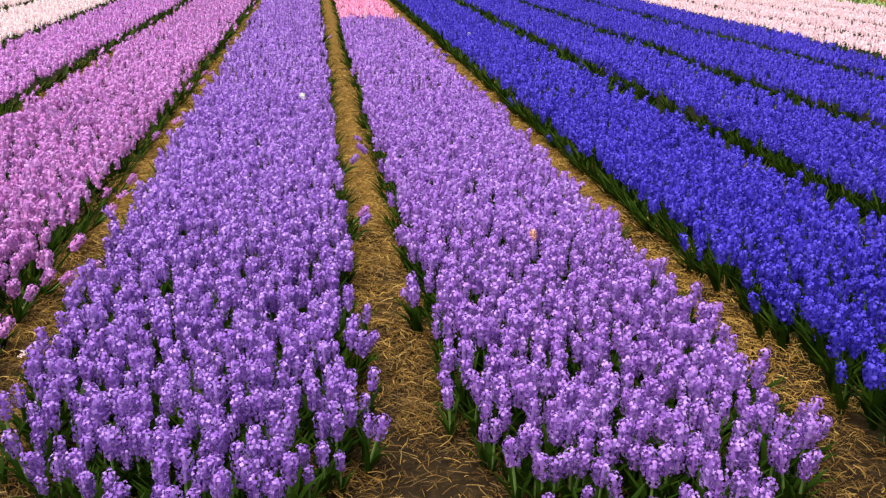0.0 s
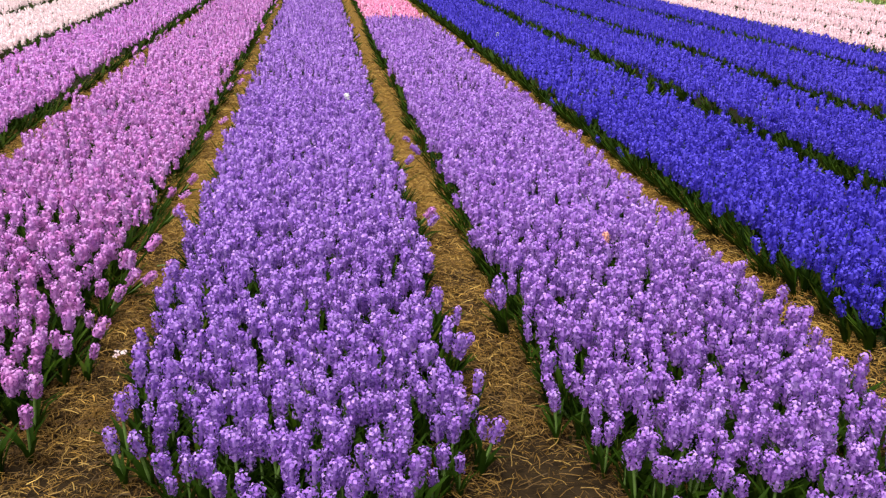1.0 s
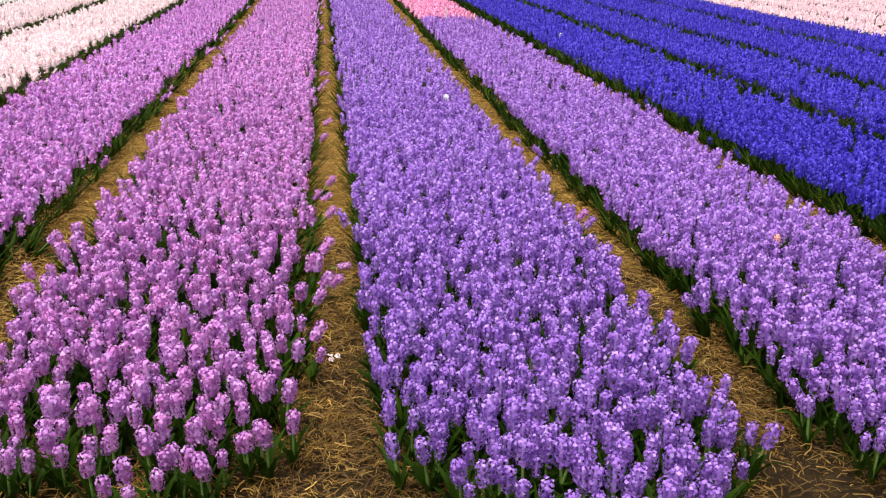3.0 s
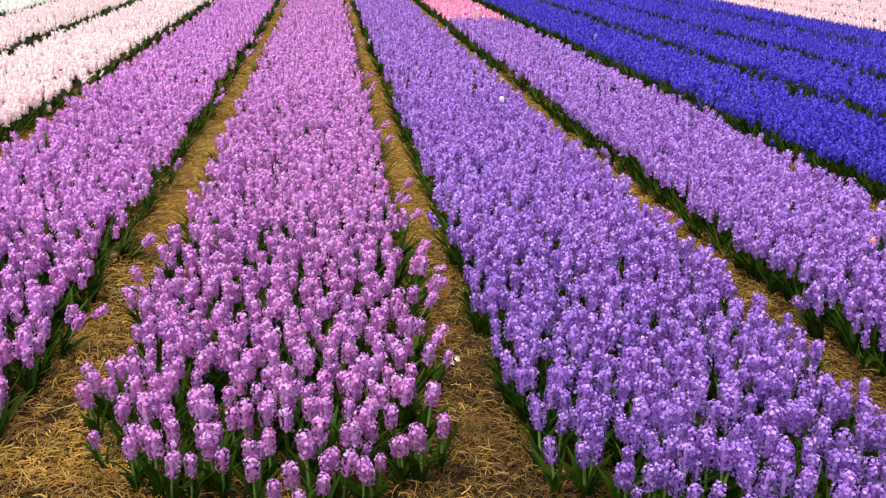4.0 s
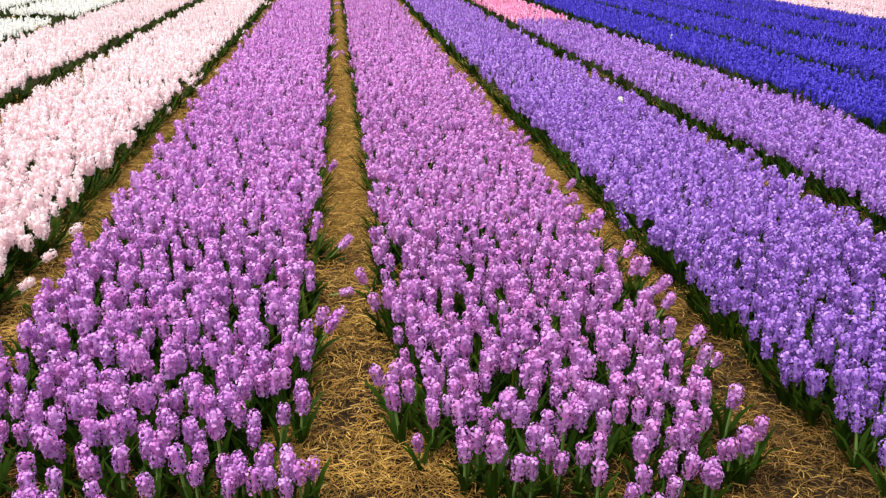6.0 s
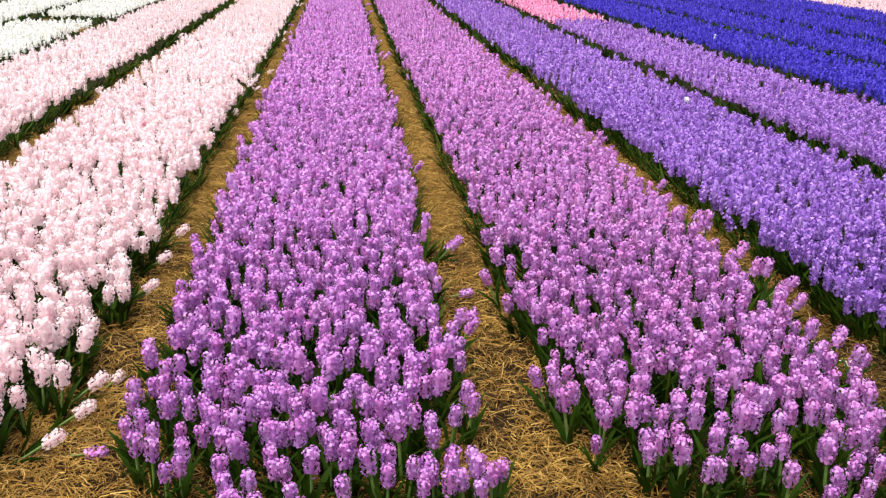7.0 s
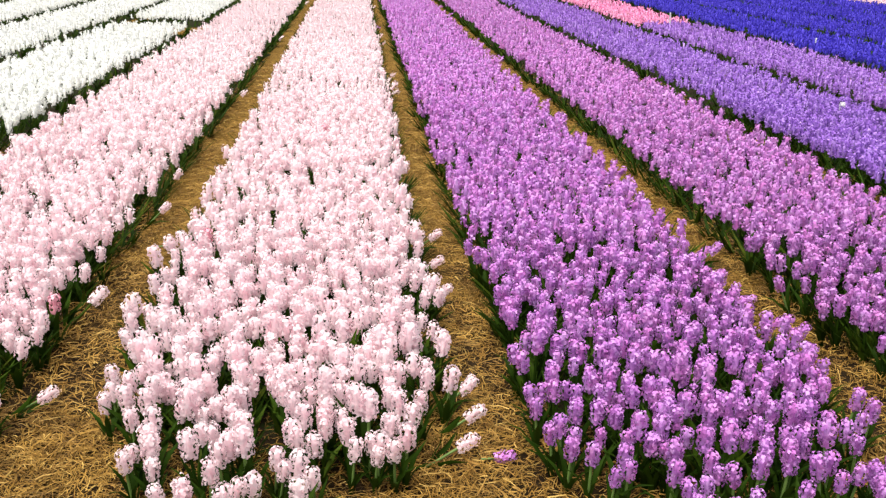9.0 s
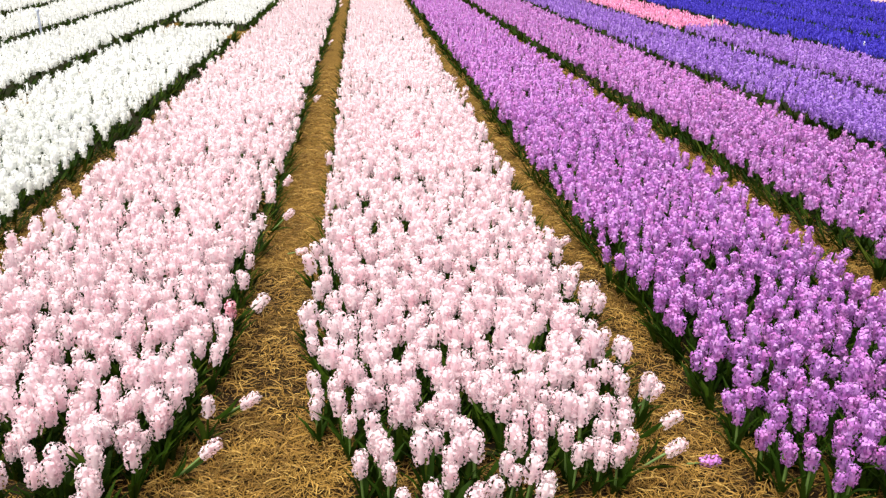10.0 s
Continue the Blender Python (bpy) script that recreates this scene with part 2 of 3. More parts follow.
def floret(rng, at, out, r, lod):
    """One open bell at a place, facing out: a shallow throat and petals that curl far back."""
    out = out / np.linalg.norm(out)
    side = np.cross(out, (0, 0, 1.0))
    side /= np.linalg.norm(side) + 1e-9
    up = np.cross(side, out)
    spin = rng.uniform(0, 6.28)
    n = (4, 3)[lod]
    v, f = [at + out * r * rng.uniform(-0.15, 0.20)], []
    for i in range(n):
        a = spin + i * 2 * math.pi / n + rng.normal(0, 0.15)
        rr = r * rng.uniform(0.82, 1.18)
        tip = at + (math.cos(a) * side + math.sin(a) * up) * rr + out * rr * rng.uniform(-0.70, 0.10)
        b = a + math.pi / n
        fold = at + (math.cos(b) * side + math.sin(b) * up) * rr * 0.62 + out * rr * rng.uniform(-0.25, 0.45)
        v += [tip, fold]
        k, j = 2 * i + 1, (2 * i + 3 if i < n - 1 else 1)
        f += [(0, k, k + 1), (0, k + 1, j)]
    return np.array(v), np.array(f)


def girth_at(u):
    """A column's outline: a little narrower at the foot, rounded off at the top."""
    return min(1.0, 0.86 + 0.5 * u) * (1.0 if u < 0.78 else math.sqrt(max(0.0, 1 - ((u - 0.78) / 0.25) ** 2 * 0.85)))


def head_plan(rng, count, length, girth, r, slack=0.07):
    """Place, facing and size of each floret up a head."""
    plan = []
    for i in range(count):
        u = (i + 0.5) / count
        a = i * 2.39996 + rng.normal(0, 0.16)
        h = STEM_TOP + length * (0.03 + 0.95 * u) + rng.normal(0, 0.0022)
        rad = max(0.004, (girth - 0.30 * r) * girth_at(u) * rng.uniform(1 - slack, 1 + slack) - (0.3 * r if u > 0.9 else 0))
        rise = -0.22 + 2.0 * max(0, u - 0.74) / 0.26 + rng.normal(0, 0.20)
        out = np.array((math.cos(a), math.sin(a), rise))
        plan.append((np.array((rad * math.cos(a), rad * math.sin(a), h)), out / np.linalg.norm(out), r * rng.uniform(0.88, 1.12) * (1.0 if u < 0.85 else 0.86)))
    return plan


def head_core(length, girth, fill=0.66, sides=5):
    return tube(girth * fill * 0.85, girth * fill * 0.62, STEM_TOP + 0.002, STEM_TOP + length * 0.90, sides, True, (girth * fill, STEM_TOP + length * 0.55))


def spike(seed, lod, count, length, girth, r, fill=0.66, slack=0.07):
    """A hyacinth's flower head on a core, its foot at STEM_TOP."""
    rng = np.random.default_rng(seed)
    if lod >= 2:
        # far heads: a slim body with petals standing off it
        v, f = tube(girth * 0.44, girth * 0.36, STEM_TOP + 0.004, STEM_TOP + length * 0.84, (5, 4, 3)[lod - 2], True, (girth * 0.50, STEM_TOP + length * 0.5) if lod == 2 else None)
        v = v + np.c_[rng.normal(0, girth * 0.07, (len(v), 2)), rng.normal(0, 0.003, len(v))]
        v, f = list(v), list(f)
        for i in range(count):
            u, a = (i + 0.6) / count, i * 2.39996 + rng.normal(0, 0.3)
            wide = girth * 0.84 * girth_at(u) * rng.uniform(0.82, 1.06)
            c = np.array((math.cos(a), math.sin(a), 0)) * wide + (0, 0, STEM_TOP + length * u)
            out = np.array((math.cos(a), math.sin(a), 0.10 + 1.9 * max(0, u - 0.7))) + rng.normal(0, 0.55, 3)
            out /= np.linalg.norm(out)
            side = np.cross(out, (0, 0, 1.0))
            side /= np.linalg.norm(side) + 1e-9
            up, turn = np.cross(side, out), rng.uniform(0, 6.28)
            rr = r * rng.uniform(0.85, 1.30)
            f.append((len(v), len(v) + 1, len(v) + 2))
            v += [c + rr * (math.cos(turn + q) * side + math.sin(turn + q) * up) for q in (0, 2.2, 4.1)]
        return np.array(v), np.array(f)
    return joined([head_core(length, girth, fill)] + [floret(rng, at, out, size, lod) for at, out, size in head_plan(rng, count, length, girth, r, slack)])


def leaf(seed, lod, length=0.205, width=0.025, splay=0.45):
    """A strap leaf from the plant's foot, channelled, arching outwards along +x."""
    rng = np.random.default_rng(seed)
    rows = (4, 3, 2, 2, 2)[lod]
    v, f = [], []
    bend, twist = rng.uniform(0.1, 0.7), rng.normal(0, 0.25)
    x = z = 0.0
    for i in range(rows):
        u = i / (rows - 1)
        w = width * (1.0, 1.2, 1.6, 2.1, 2.6)[lod] * (0.75 + 0.5 * u) * (1 - u ** 4 * 0.93) * 0.5
        ang = splay * (0.55 + u * 0.8) + bend * u * u
        if i:
            x += math.sin(ang) * length / (rows - 1)
            z += math.cos(ang) * length / (rows - 1)
        t = twist * u
        keel = w * 0.45
        v += [(x + keel * math.cos(ang) * -1 + math.sin(t) * w, w * math.cos(t), z + keel * 0.4), (x, 0, z), (x - keel * math.cos(ang) - math.sin(t) * w, -w * math.cos(t), z + keel * 0.4)]
    for i in range(rows - 1):
        a, b = 3 * i, 3 * i + 3
        f += [(a, a + 1, b + 1), (a, b + 1, b), (a + 1, a + 2, b + 2), (a + 1, b + 2, b + 1)]
    return np.array(v) + (0.006, 0, 0), np.array(f)


# florets, length, girth, floret size, thickness of the core and looseness of each kind of head, by level of detail
FORMS = {
    "loose": [(46, 0.100, 0.0224, 0.0086, 0.32, 0.24), (34, 0.100, 0.0230, 0.0102, 0.34, 0.22), (24, 0.098, 0.0250, 0.0110), (13, 0.098, 0.0262, 0.0130), (4, 0.098, 0.0280, 0.0185)],
    "full": [(54, 0.089, 0.0240, 0.0082, 0.38, 0.14), (38, 0.089, 0.0245, 0.0100, 0.40, 0.13), (24, 0.089, 0.0264, 0.0112), (13, 0.089, 0.0278, 0.0135), (4, 0.090, 0.0295, 0.0185)],
    "plump": [(58, 0.095, 0.0275, 0.0088, 0.40, 0.14), (40, 0.095, 0.0280, 0.0108, 0.42, 0.13), (24, 0.093, 0.0300, 0.0118), (13, 0.093, 0.0312, 0.0142), (4, 0.094, 0.0325, 0.0195)],
}
SPIKES = {(form, lod): [spike(100 * lod + k, lod, *FORMS[form][lod]) for k in range(5)] for form in FORMS for lod in range(5)}
LEAVES = {lod: [leaf(40 + k, lod, splay=0.05 + 0.065 * k) for k in range(6)] for lod in range(5)}
STEM_SHAPE = tube(0.0055, 0.005, 0.0, STEM_TOP + 0.01, 5, False)

# ---- plan of the field ----
# The rows run along +y. Each strip: kind, form, spacing, left and right edge, near and far end, label
STRIPS = [
    ("coral", "full", 0.085, 0.16, 1.32, 17.25, 27.5, "row of bright coral-pink hyacinths behind the lilac ones"),
    ("lilac", "loose", 0.061, 0.13, 1.38, None, 16.95, "row of pale lilac hyacinths in full bloom beside the straw path"),
    ("violet", "loose", 0.060, -1.41, -0.13, None, 27.5, "dense row of violet-purple hyacinths in full bloom"),
    ("orchid", "full", 0.071, -2.87, -1.63, None, 27.5, "row of orchid-pink hyacinths with gaps showing green leaves"),
    ("mauve", "full", 0.071, -4.36, -3.13, None, 27.5, "row of mauve-pink hyacinths with ragged leafy edges"),
    ("blush", "plump", 0.070, -5.88, -4.58, None, 27.5, "row of pale blush-pink hyacinths in full bloom"),
    ("blush", "plump", 0.070, -7.50, -6.18, None, 27.5, "row of blush-pink hyacinths beside the white ones"),
    ("white", "plump", 0.079, -9.10, -7.72, None, 16.7, "row of pure white hyacinths ending at a bare gap"),
    ("white", "plump", 0.079, -9.10, -7.72, 18.1, 27.5, "far plot of white hyacinths beyond the bare gap"),
    ("white", "plump", 0.079, -10.70, -9.40, None, 27.5, "row of pure white hyacinths in full bloom"),
    ("white", "plump", 0.079, -12.45, -11.08, None, 27.5, "row of pure white hyacinths in full bloom"),
    ("white", "plump", 0.079, -14.15, -12.90, None, 27.5, "row of pure white hyacinths in full bloom"),
    ("white", "plump", 0.079, -15.90, -14.60, None, 27.5, "row of pure white hyacinths in full bloom"),
    ("blue", "loose", 0.067, 1.68, 2.91, None, 27.5, "row of deep cobalt-blue hyacinths beside the lilac row"),
    ("blue", "loose", 0.067, 3.21, 4.45, None, 27.5, "row of deep cobalt-blue hyacinths in full bloom"),
    ("blue", "loose", 0.067, 4.75, 6.21, None, 27.5, "row of deep cobalt-blue hyacinths in full bloom"),
    ("blue", "loose", 0.067, 6.56, 7.32, None, 13.0, "narrower near part of the outermost cobalt-blue hyacinth row"),
    ("blue", "loose", 0.067, 6.56, 7.66, 13.0, 27.5, "outermost row of cobalt-blue hyacinths beside pink ones"),
    ("pink", "full", 0.084, 7.90, 8.92, None, 27.5, "row of pale pink hyacinths beyond the blue ones"),
    ("pink", "full", 0.084, 9.20, 10.48, None, 27.5, "row of pale pink hyacinths in the distance"),
    ("pink", "full", 0.084, 10.80, 12.08, None, 27.5, "row of pale pink hyacinths in the distance"),
    ("pink", "full", 0.084, 12.42, 13.46, None, 27.5, "last row of pale pink hyacinths beside green foliage"),
    ("", "full", 0.090, 13.75, 15.40, None, 27.5, "row of green leafy plants without flowers"),
]
EYE_A, EYE_B = np.array((-5.62, 0.24)), np.array((-0.30, -0.29))     # the strip of headland where one walks by
SINGLE_DEPTH = 0.26                                                # plants this far into a near row stand as things of their own


def near_end(x, across=0.0):
    """Where the rows begin: a slanting, uneven headland; each row's end is rounded off towards its edges."""
    longer = np.select([x < -6.1, (x > -4.4) & (x < -3.1), (x > -1.5) & (x < -0.05), x > 0.05], [-0.18, -0.10, -0.16, -0.12], 0.0)
    ragged = 0.05 * np.sin(x * 5.1 + 0.6) + 0.05 * np.sin(x * 13.0) + 0.09 * np.sin(x * 29.0 + 2 * np.sin(x * 7.0))
    return 2.03 - 0.112 * x + longer + 0.52 * np.abs(across) ** 2.3 + ragged


def reach(x, y):
    """Distance from the headland walk."""
    d = EYE_B - EYE_A
    u = np.clip(((x - EYE_A[0]) * d[0] + (y - EYE_A[1]) * d[1]) / (d @ d), 0, 1)
    return np.hypot(x - EYE_A[0] - u * d[0], y - EYE_A[1] - u * d[1])


def seen_ground(x, y):
    """Part of the field worth planting: a widening stretch before the walk."""
    return (x > -7.9 - 0.44 * y) & (x < 1.9 + 0.66 * y)


def height_at(x, y):
    """The soil: gentle unevenness, paths trodden a little lower."""
    w = 0.010 * np.sin(x * 2.3 + y * 0.7) * np.sin(y * 1.9 - x) + 0.006 * np.sin(x * 9.1 + 1.3) * np.sin(y * 7.7)
    return w


def seed_of(x):
    return 10 * math.sin(x * 78.233)


def plants(strip, rng):
    """Feet of a strip's plants: jittered rows with some gaps. Returns x, y, and how far each is out towards an edge (-1 to 1)."""
    kind, form, gap, x0, x1, y0, y1, label = strip
    n = int(round((x1 - x0 - 0.05) / gap))
    cols = x0 + 0.03 + (np.arange(n) + 0.5) * (x1 - x0 - 0.06) / n
    start = 1.0 if y0 is None else y0
    ys = np.arange(start, y1, gap)
    X, Y = np.meshgrid(cols, ys)
    X = X + np.where(np.arange(len(ys)) % 2, 0.25, -0.25)[:, None] * gap
    X, Y = X.ravel(), Y.ravel()
    Y = Y + rng.uniform(-0.45, 0.45, len(Y)) * gap
    X = X + rng.uniform(-0.45, 0.45, len(X)) * gap
    X = np.where(Y > 4.5, np.clip(X, x0 + 0.05, x1 - 0.05), np.clip(X, x0 + 0.025, x1 - 0.025))
    X = X + 0.010 * np.sin(X * 37 + 3 * np.sin(Y * 5.3) + seed_of(x0))
    Y = Y + 0.018 * np.sin(Y * 41 + 3 * np.sin(X * 6.1) + seed_of(x1))
    mid = (x0 + x1) / 2
    X = mid + (X - mid) * (1 - 0.03 + 0.04 * np.sin(Y * 8.3 + np.sign(X - mid) * 2 + seed_of(x0)) + 0.04 * np.sin(Y * 21.0 + np.sign(X - mid) * seed_of(x1)))
    keep = seen_ground(X, Y)
    if y0 is None:
        begin = near_end(X, (X - (x0 + x1) / 2) / ((x1 - x0) / 2))
        keep &= (Y > begin) & ((Y > begin + 0.45) | (rng.random(len(X)) < {"loose": 0.86, "full": 0.78, "plump": 0.72}[form]))
    hole = np.sin(X * 17.3 + Y * 5.1) * np.sin(Y * 11.7 - X * 7.9) + 0.55 * np.sin(X * 31 + 4) * np.sin(Y * 27 + X * 3)
    thin = {"loose": 0.03, "full": 0.07, "plump": 0.05}[form]
    keep &= (rng.random(len(X)) > thin) & ~((hole > 1.12) & (rng.random(len(X)) < 0.75))
    keep &= (reach(X, Y) < 9.2) | (rng.random(len(X)) < min(1.0, (gap / 0.078) ** 2))
    keep &= (reach(X, Y) < 15) | (rng.random(len(X)) < 0.82)
    X, Y = X[keep], Y[keep]
    return X, Y, (X - (x0 + x1) / 2) / ((x1 - x0) / 2)


SPIKE_MESH, LEAF_MESH = {}, {}
for k, s in enumerate(LEAVES[0]):
    LEAF_MESH[k] = solid("leaf", *s, LEAF)
STEM_MESH = solid("stem", *STEM_SHAPE, STEM)
SINGLE_LABEL = {
    "lilac": "pale lilac hyacinth in bloom with green strap leaves",
    "violet": "violet-purple hyacinth in bloom with green strap leaves",
    "orchid": "orchid-pink hyacinth in bloom with green strap leaves",
    "mauve": "mauve-pink hyacinth in bloom with green strap leaves",
    "blush": "pale blush-pink hyacinth in bloom with green leaves",
    "white": "white hyacinth in bloom among coloured ones",
    "blue": "cobalt-blue hyacinth in bloom with green leaves",
    "rose": "rose-pink hyacinth in bloom with green leaves",
    "coral": "coral-red flower standing out among lilac hyacinths",
}


def as_matrix(m):
    return Matrix(((*m[0],), (*m[1],), (*m[2],), (0, 0, 0, 1)))


FLORETS = {}


def head_mesh(kind, form, k, lod=0):
    if (kind, form, k, lod) not in SPIKE_MESH:
        SPIKE_MESH[kind, form, k, lod] = solid("flower_head", *SPIKES[form, lod][k], PETALS[kind])
    return SPIKE_MESH[kind, form, k, lod]


def floret_parts(kind, form, head, rng):
    """Each bell of a head as a piece of its own, on a few shared meshes."""
    if kind not in FLORETS:
        FLORETS[kind] = [solid("floret", *floret(np.random.default_rng(60 + k), np.zeros(3), np.array((1.0, 0, 0)), 1.0, 0), PETALS[kind]) for k in range(4)]
    for at, out, size in head_plan(rng, *FORMS[form][0][:4], FORMS[form][0][5]):
        turn = Vector(out).to_track_quat("X", "Z").to_matrix().to_4x4() @ Matrix.Rotation(rng.uniform(0, 6.28), 4, "X")
        part("floret", FLORETS[kind][int(rng.integers(0, 4))], head, "", Matrix.Translation(at) @ turn @ Matrix.Scale(size, 4))


def hyacinth(kind, form, m, rng, label="", leaves=5, group="hyacinths at the near ends of the rows", pieces=False):
    """One plant: flower head, stem and strap leaves under an Empty at its foot."""
    k = int(rng.integers(0, 5))
    thing = new("hyacinth")
    thing.matrix_basis = as_matrix(m)
    thing.empty_display_size = 0.05
    tagged(thing, label or SINGLE_LABEL[kind], "hyacinth", group)
    if pieces:
        if (kind, form) not in SPIKE_MESH:
            SPIKE_MESH[kind, form] = solid("flower_head", *head_core(*FORMS[form][0][1:3], FORMS[form][0][4]), PETALS[kind])
        floret_parts(kind, form, part("flower_head", SPIKE_MESH[kind, form], thing), rng)
    else:
        part("flower_head", head_mesh(kind, form, k), thing)
    part("stem", STEM_MESH, thing)
    turn = rng.uniform(0, 6.28)
    for i in range(leaves + 1):
        a = turn + i * 2 * math.pi / (leaves + 1) + rng.normal(0, 0.3)
        part("leaf", LEAF_MESH[int(rng.integers(0, 6))], thing, "", Matrix.Rotation(a, 4, "Z") @ Matrix.Scale(rng.uniform(0.68, 1.0), 4))
    return thing


def plant_strip(strip, seed):
    """A row of hyacinths: the nearest plants singly, the rest as one thing with its heads and its leaves."""
    kind, form, gap, x0, x1, y0, y1, label = strip
    rng = np.random.default_rng(seed)
    X, Y, E = plants(strip, rng)
    n = len(X)
    if n == 0:
        return
    edge = np.clip((np.abs(E) - 0.80) / 0.20, 0, 1)
    front = np.clip(1 - (Y - near_end(X, E)) / 0.25, 0, 1) if y0 is None else np.zeros(n)
    size = rng.normal(1.0, 0.10, n).clip(0.72, 1.24) * (1 - 0.10 * front)
    lean = np.abs(rng.normal(0, 0.075, n)) + edge * np.abs(rng.normal(0.10, 0.14, n)) + front * np.abs(rng.normal(0, 0.11, n))
    spill = (edge > 0.35) & (rng.random(n) < np.where(E > 0, {"orchid": 0.15, "mauve": 0.12, "blush": 0.07}.get(kind, 0.02), 0.02))
    if y0 is None:
        spill &= Y > near_end(X, E) + 0.55
    lean = lean + spill * rng.uniform(0.4, 0.95, n)
    towards = rng.uniform(-math.pi, math.pi, n)
    towards = np.where(edge > 0.3, np.where(E > 0, 0, math.pi) + rng.normal(0, 0.6, n), towards)
    towards = np.where((front > 0.4) & (edge <= 0.3), -math.pi / 2 + rng.normal(0, 0.8, n), towards)
    lean = np.where(spill, lean, lean * np.where(reach(X, Y) > 5, 0.5, 1.0))
    mats = placed(np.c_[X, Y, height_at(X, Y) - 0.004], rng.uniform(0, 6.28, n), lean, towards, size)
    far = reach(X, Y)
    single = np.zeros(n, bool)
    if y0 is None and kind and -7.3 < x0 < 1.0:
        single = (Y < near_end(X, E) + SINGLE_DEPTH)
    order = np.argsort(np.where(single, Y - near_end(X, E), 9))
    for rank, i in enumerate(order[:single.sum()]):
        hyacinth(kind, form, mats[i], rng, pieces=rank < 44 and rank % 4 == 0)
    lod = np.digitize(far, (3.0, 4.8, 9.0, 13.5))
    row = new("hyacinth_row" if kind else "leafy_row")
    row.location = ((x0 + x1) / 2, float(Y.min()), 0)
    tagged(row, label, "flower row" if kind else "plant row", "rows of the bulb field", "" if kind else "stuff")
    back = Matrix.Translation(-row.location)
    heads, greens = [], []
    which = rng.integers(0, 5, n)
    apart = np.zeros(n, bool)
    if y0 is None and kind and -7.6 < x0 < 3.0:
        apart[np.argsort(np.where(single, 99, far))[:270 if x0 < 1.0 else 150]] = True
    for i in np.nonzero(apart)[0]:
        part("flower_head", head_mesh(kind, form, int(which[i]), min(1, int(lod[i]))), row, "", back @ as_matrix(mats[i]))
    for l in range(5):
        for k in range(5):
            pick = ~single & ~apart & (lod == l) & (which == k)
            if pick.any() and kind:
                heads.append(scattered(SPIKES[form, l][k], mats[pick]))
        pick = np.nonzero(~single & (lod == l))[0]
        each = (9, 8, 6, 6, 5)[l] + (4 if kind == "blue" and l > 1 else 0)
        if l >= 3 and kind:
            pick = pick[(edge[pick] > 0.1) | (rng.random(len(pick)) < 0.25)]
        if not len(pick):
            continue
        for j in range(each if kind else 5):
            m = placed(mats[pick][:, :, 3], rng.uniform(0, 6.28, len(pick)), np.zeros(len(pick)), np.zeros(len(pick)), size[pick] * rng.uniform(0.68, 1.0, len(pick)) * (1.0 if l < 2 else 1.2))
            out = np.where(E[pick] > 0, 0, math.pi) + rng.normal(0, 0.8, len(pick))
            outward = placed(mats[pick][:, :, 3], out, np.zeros(len(pick)), np.zeros(len(pick)), size[pick] * rng.uniform(0.62, 1.02, len(pick)) * (1.0, 0.95, 0.95, 1.05, 1.15)[l] * (1.2 if kind == "blue" else 1.0))
            lush = (np.sin(Y[pick] * 9.7 + seed_of(x0) + np.sign(E[pick])) + 0.8 * np.sin(Y[pick] * 22.1 + seed_of(x1)) > -0.15 - 0.4 * (j < 2)) | (kind == "blue")
            use = (edge[pick] > 0.1) & lush
            m[use] = outward[use]
            if j >= (8, 6, 3, 1, 1)[l] and kind:
                m[~use] = np.nan
            ok = ~np.isnan(m[:, 0, 0])
            var = rng.integers(0, 6, len(pick))
            for k in range(6):
                if (ok & (var == k)).any():
                    greens.append(scattered(LEAVES[l][k], m[ok & (var == k)]))
        if l < 2 and kind:
            greens.append(scattered(STEM_SHAPE, mats[pick]))
    if heads:
        tagged(part("flower_mass", solid("flower_mass", *joined(heads), PETALS[kind]), row, "", back), kind="stuff")
    if greens:
        tagged(part("foliage", solid("foliage", *joined(greens), LEAF if kind else FRESH), row, "dark green strap leaves" if kind else "", back), kind="stuff")


# ---- ground ----
def spaced(a, b, fine_a, fine_b, fine, coarse):
    """Grid lines from a to b, fine between two places and widening outside them."""
    mid = list(np.arange(fine_a, fine_b, fine))
    lo, hi, step = [fine_a], [mid[-1]], coarse
    while lo[-1] > a:
        lo.append(lo[-1] - step)
        step *= 1.35
    step = coarse
    while hi[-1] < b:
        hi.append(hi[-1] + step)
        step *= 1.35
    return np.array(lo[:0:-1] + mid + hi[1:])


gx, gy = spaced(-900, 900, -9, 4, 0.07, 0.2), spaced(-900, 900, 0.5, 9, 0.07, 0.2)
GX, GY = np.meshgrid(gx, gy)
nx, ny = len(gx), len(gy)
rng = np.random.default_rng(5)
near = ((GX > -9.2) & (GX < 4.2) & (GY > 0.3) & (GY < 9.3))
GZ = height_at(GX, GY) * (np.hypot(GX, GY) < 60) + near * rng.normal(0, 0.004, GX.shape)
i, j = np.meshgrid(np.arange(nx - 1), np.arange(ny - 1))
a = (j * nx + i).ravel()
ground = new("ground", solid("ground", np.c_[GX.ravel(), GY.ravel(), GZ.ravel()], np.r_[np.c_[a, a + 1, a + nx + 1], np.c_[a, a + nx + 1, a + nx]], GROUND))
tagged(ground, "flat brown field soil littered with dry straw", "ground", "", "structure")

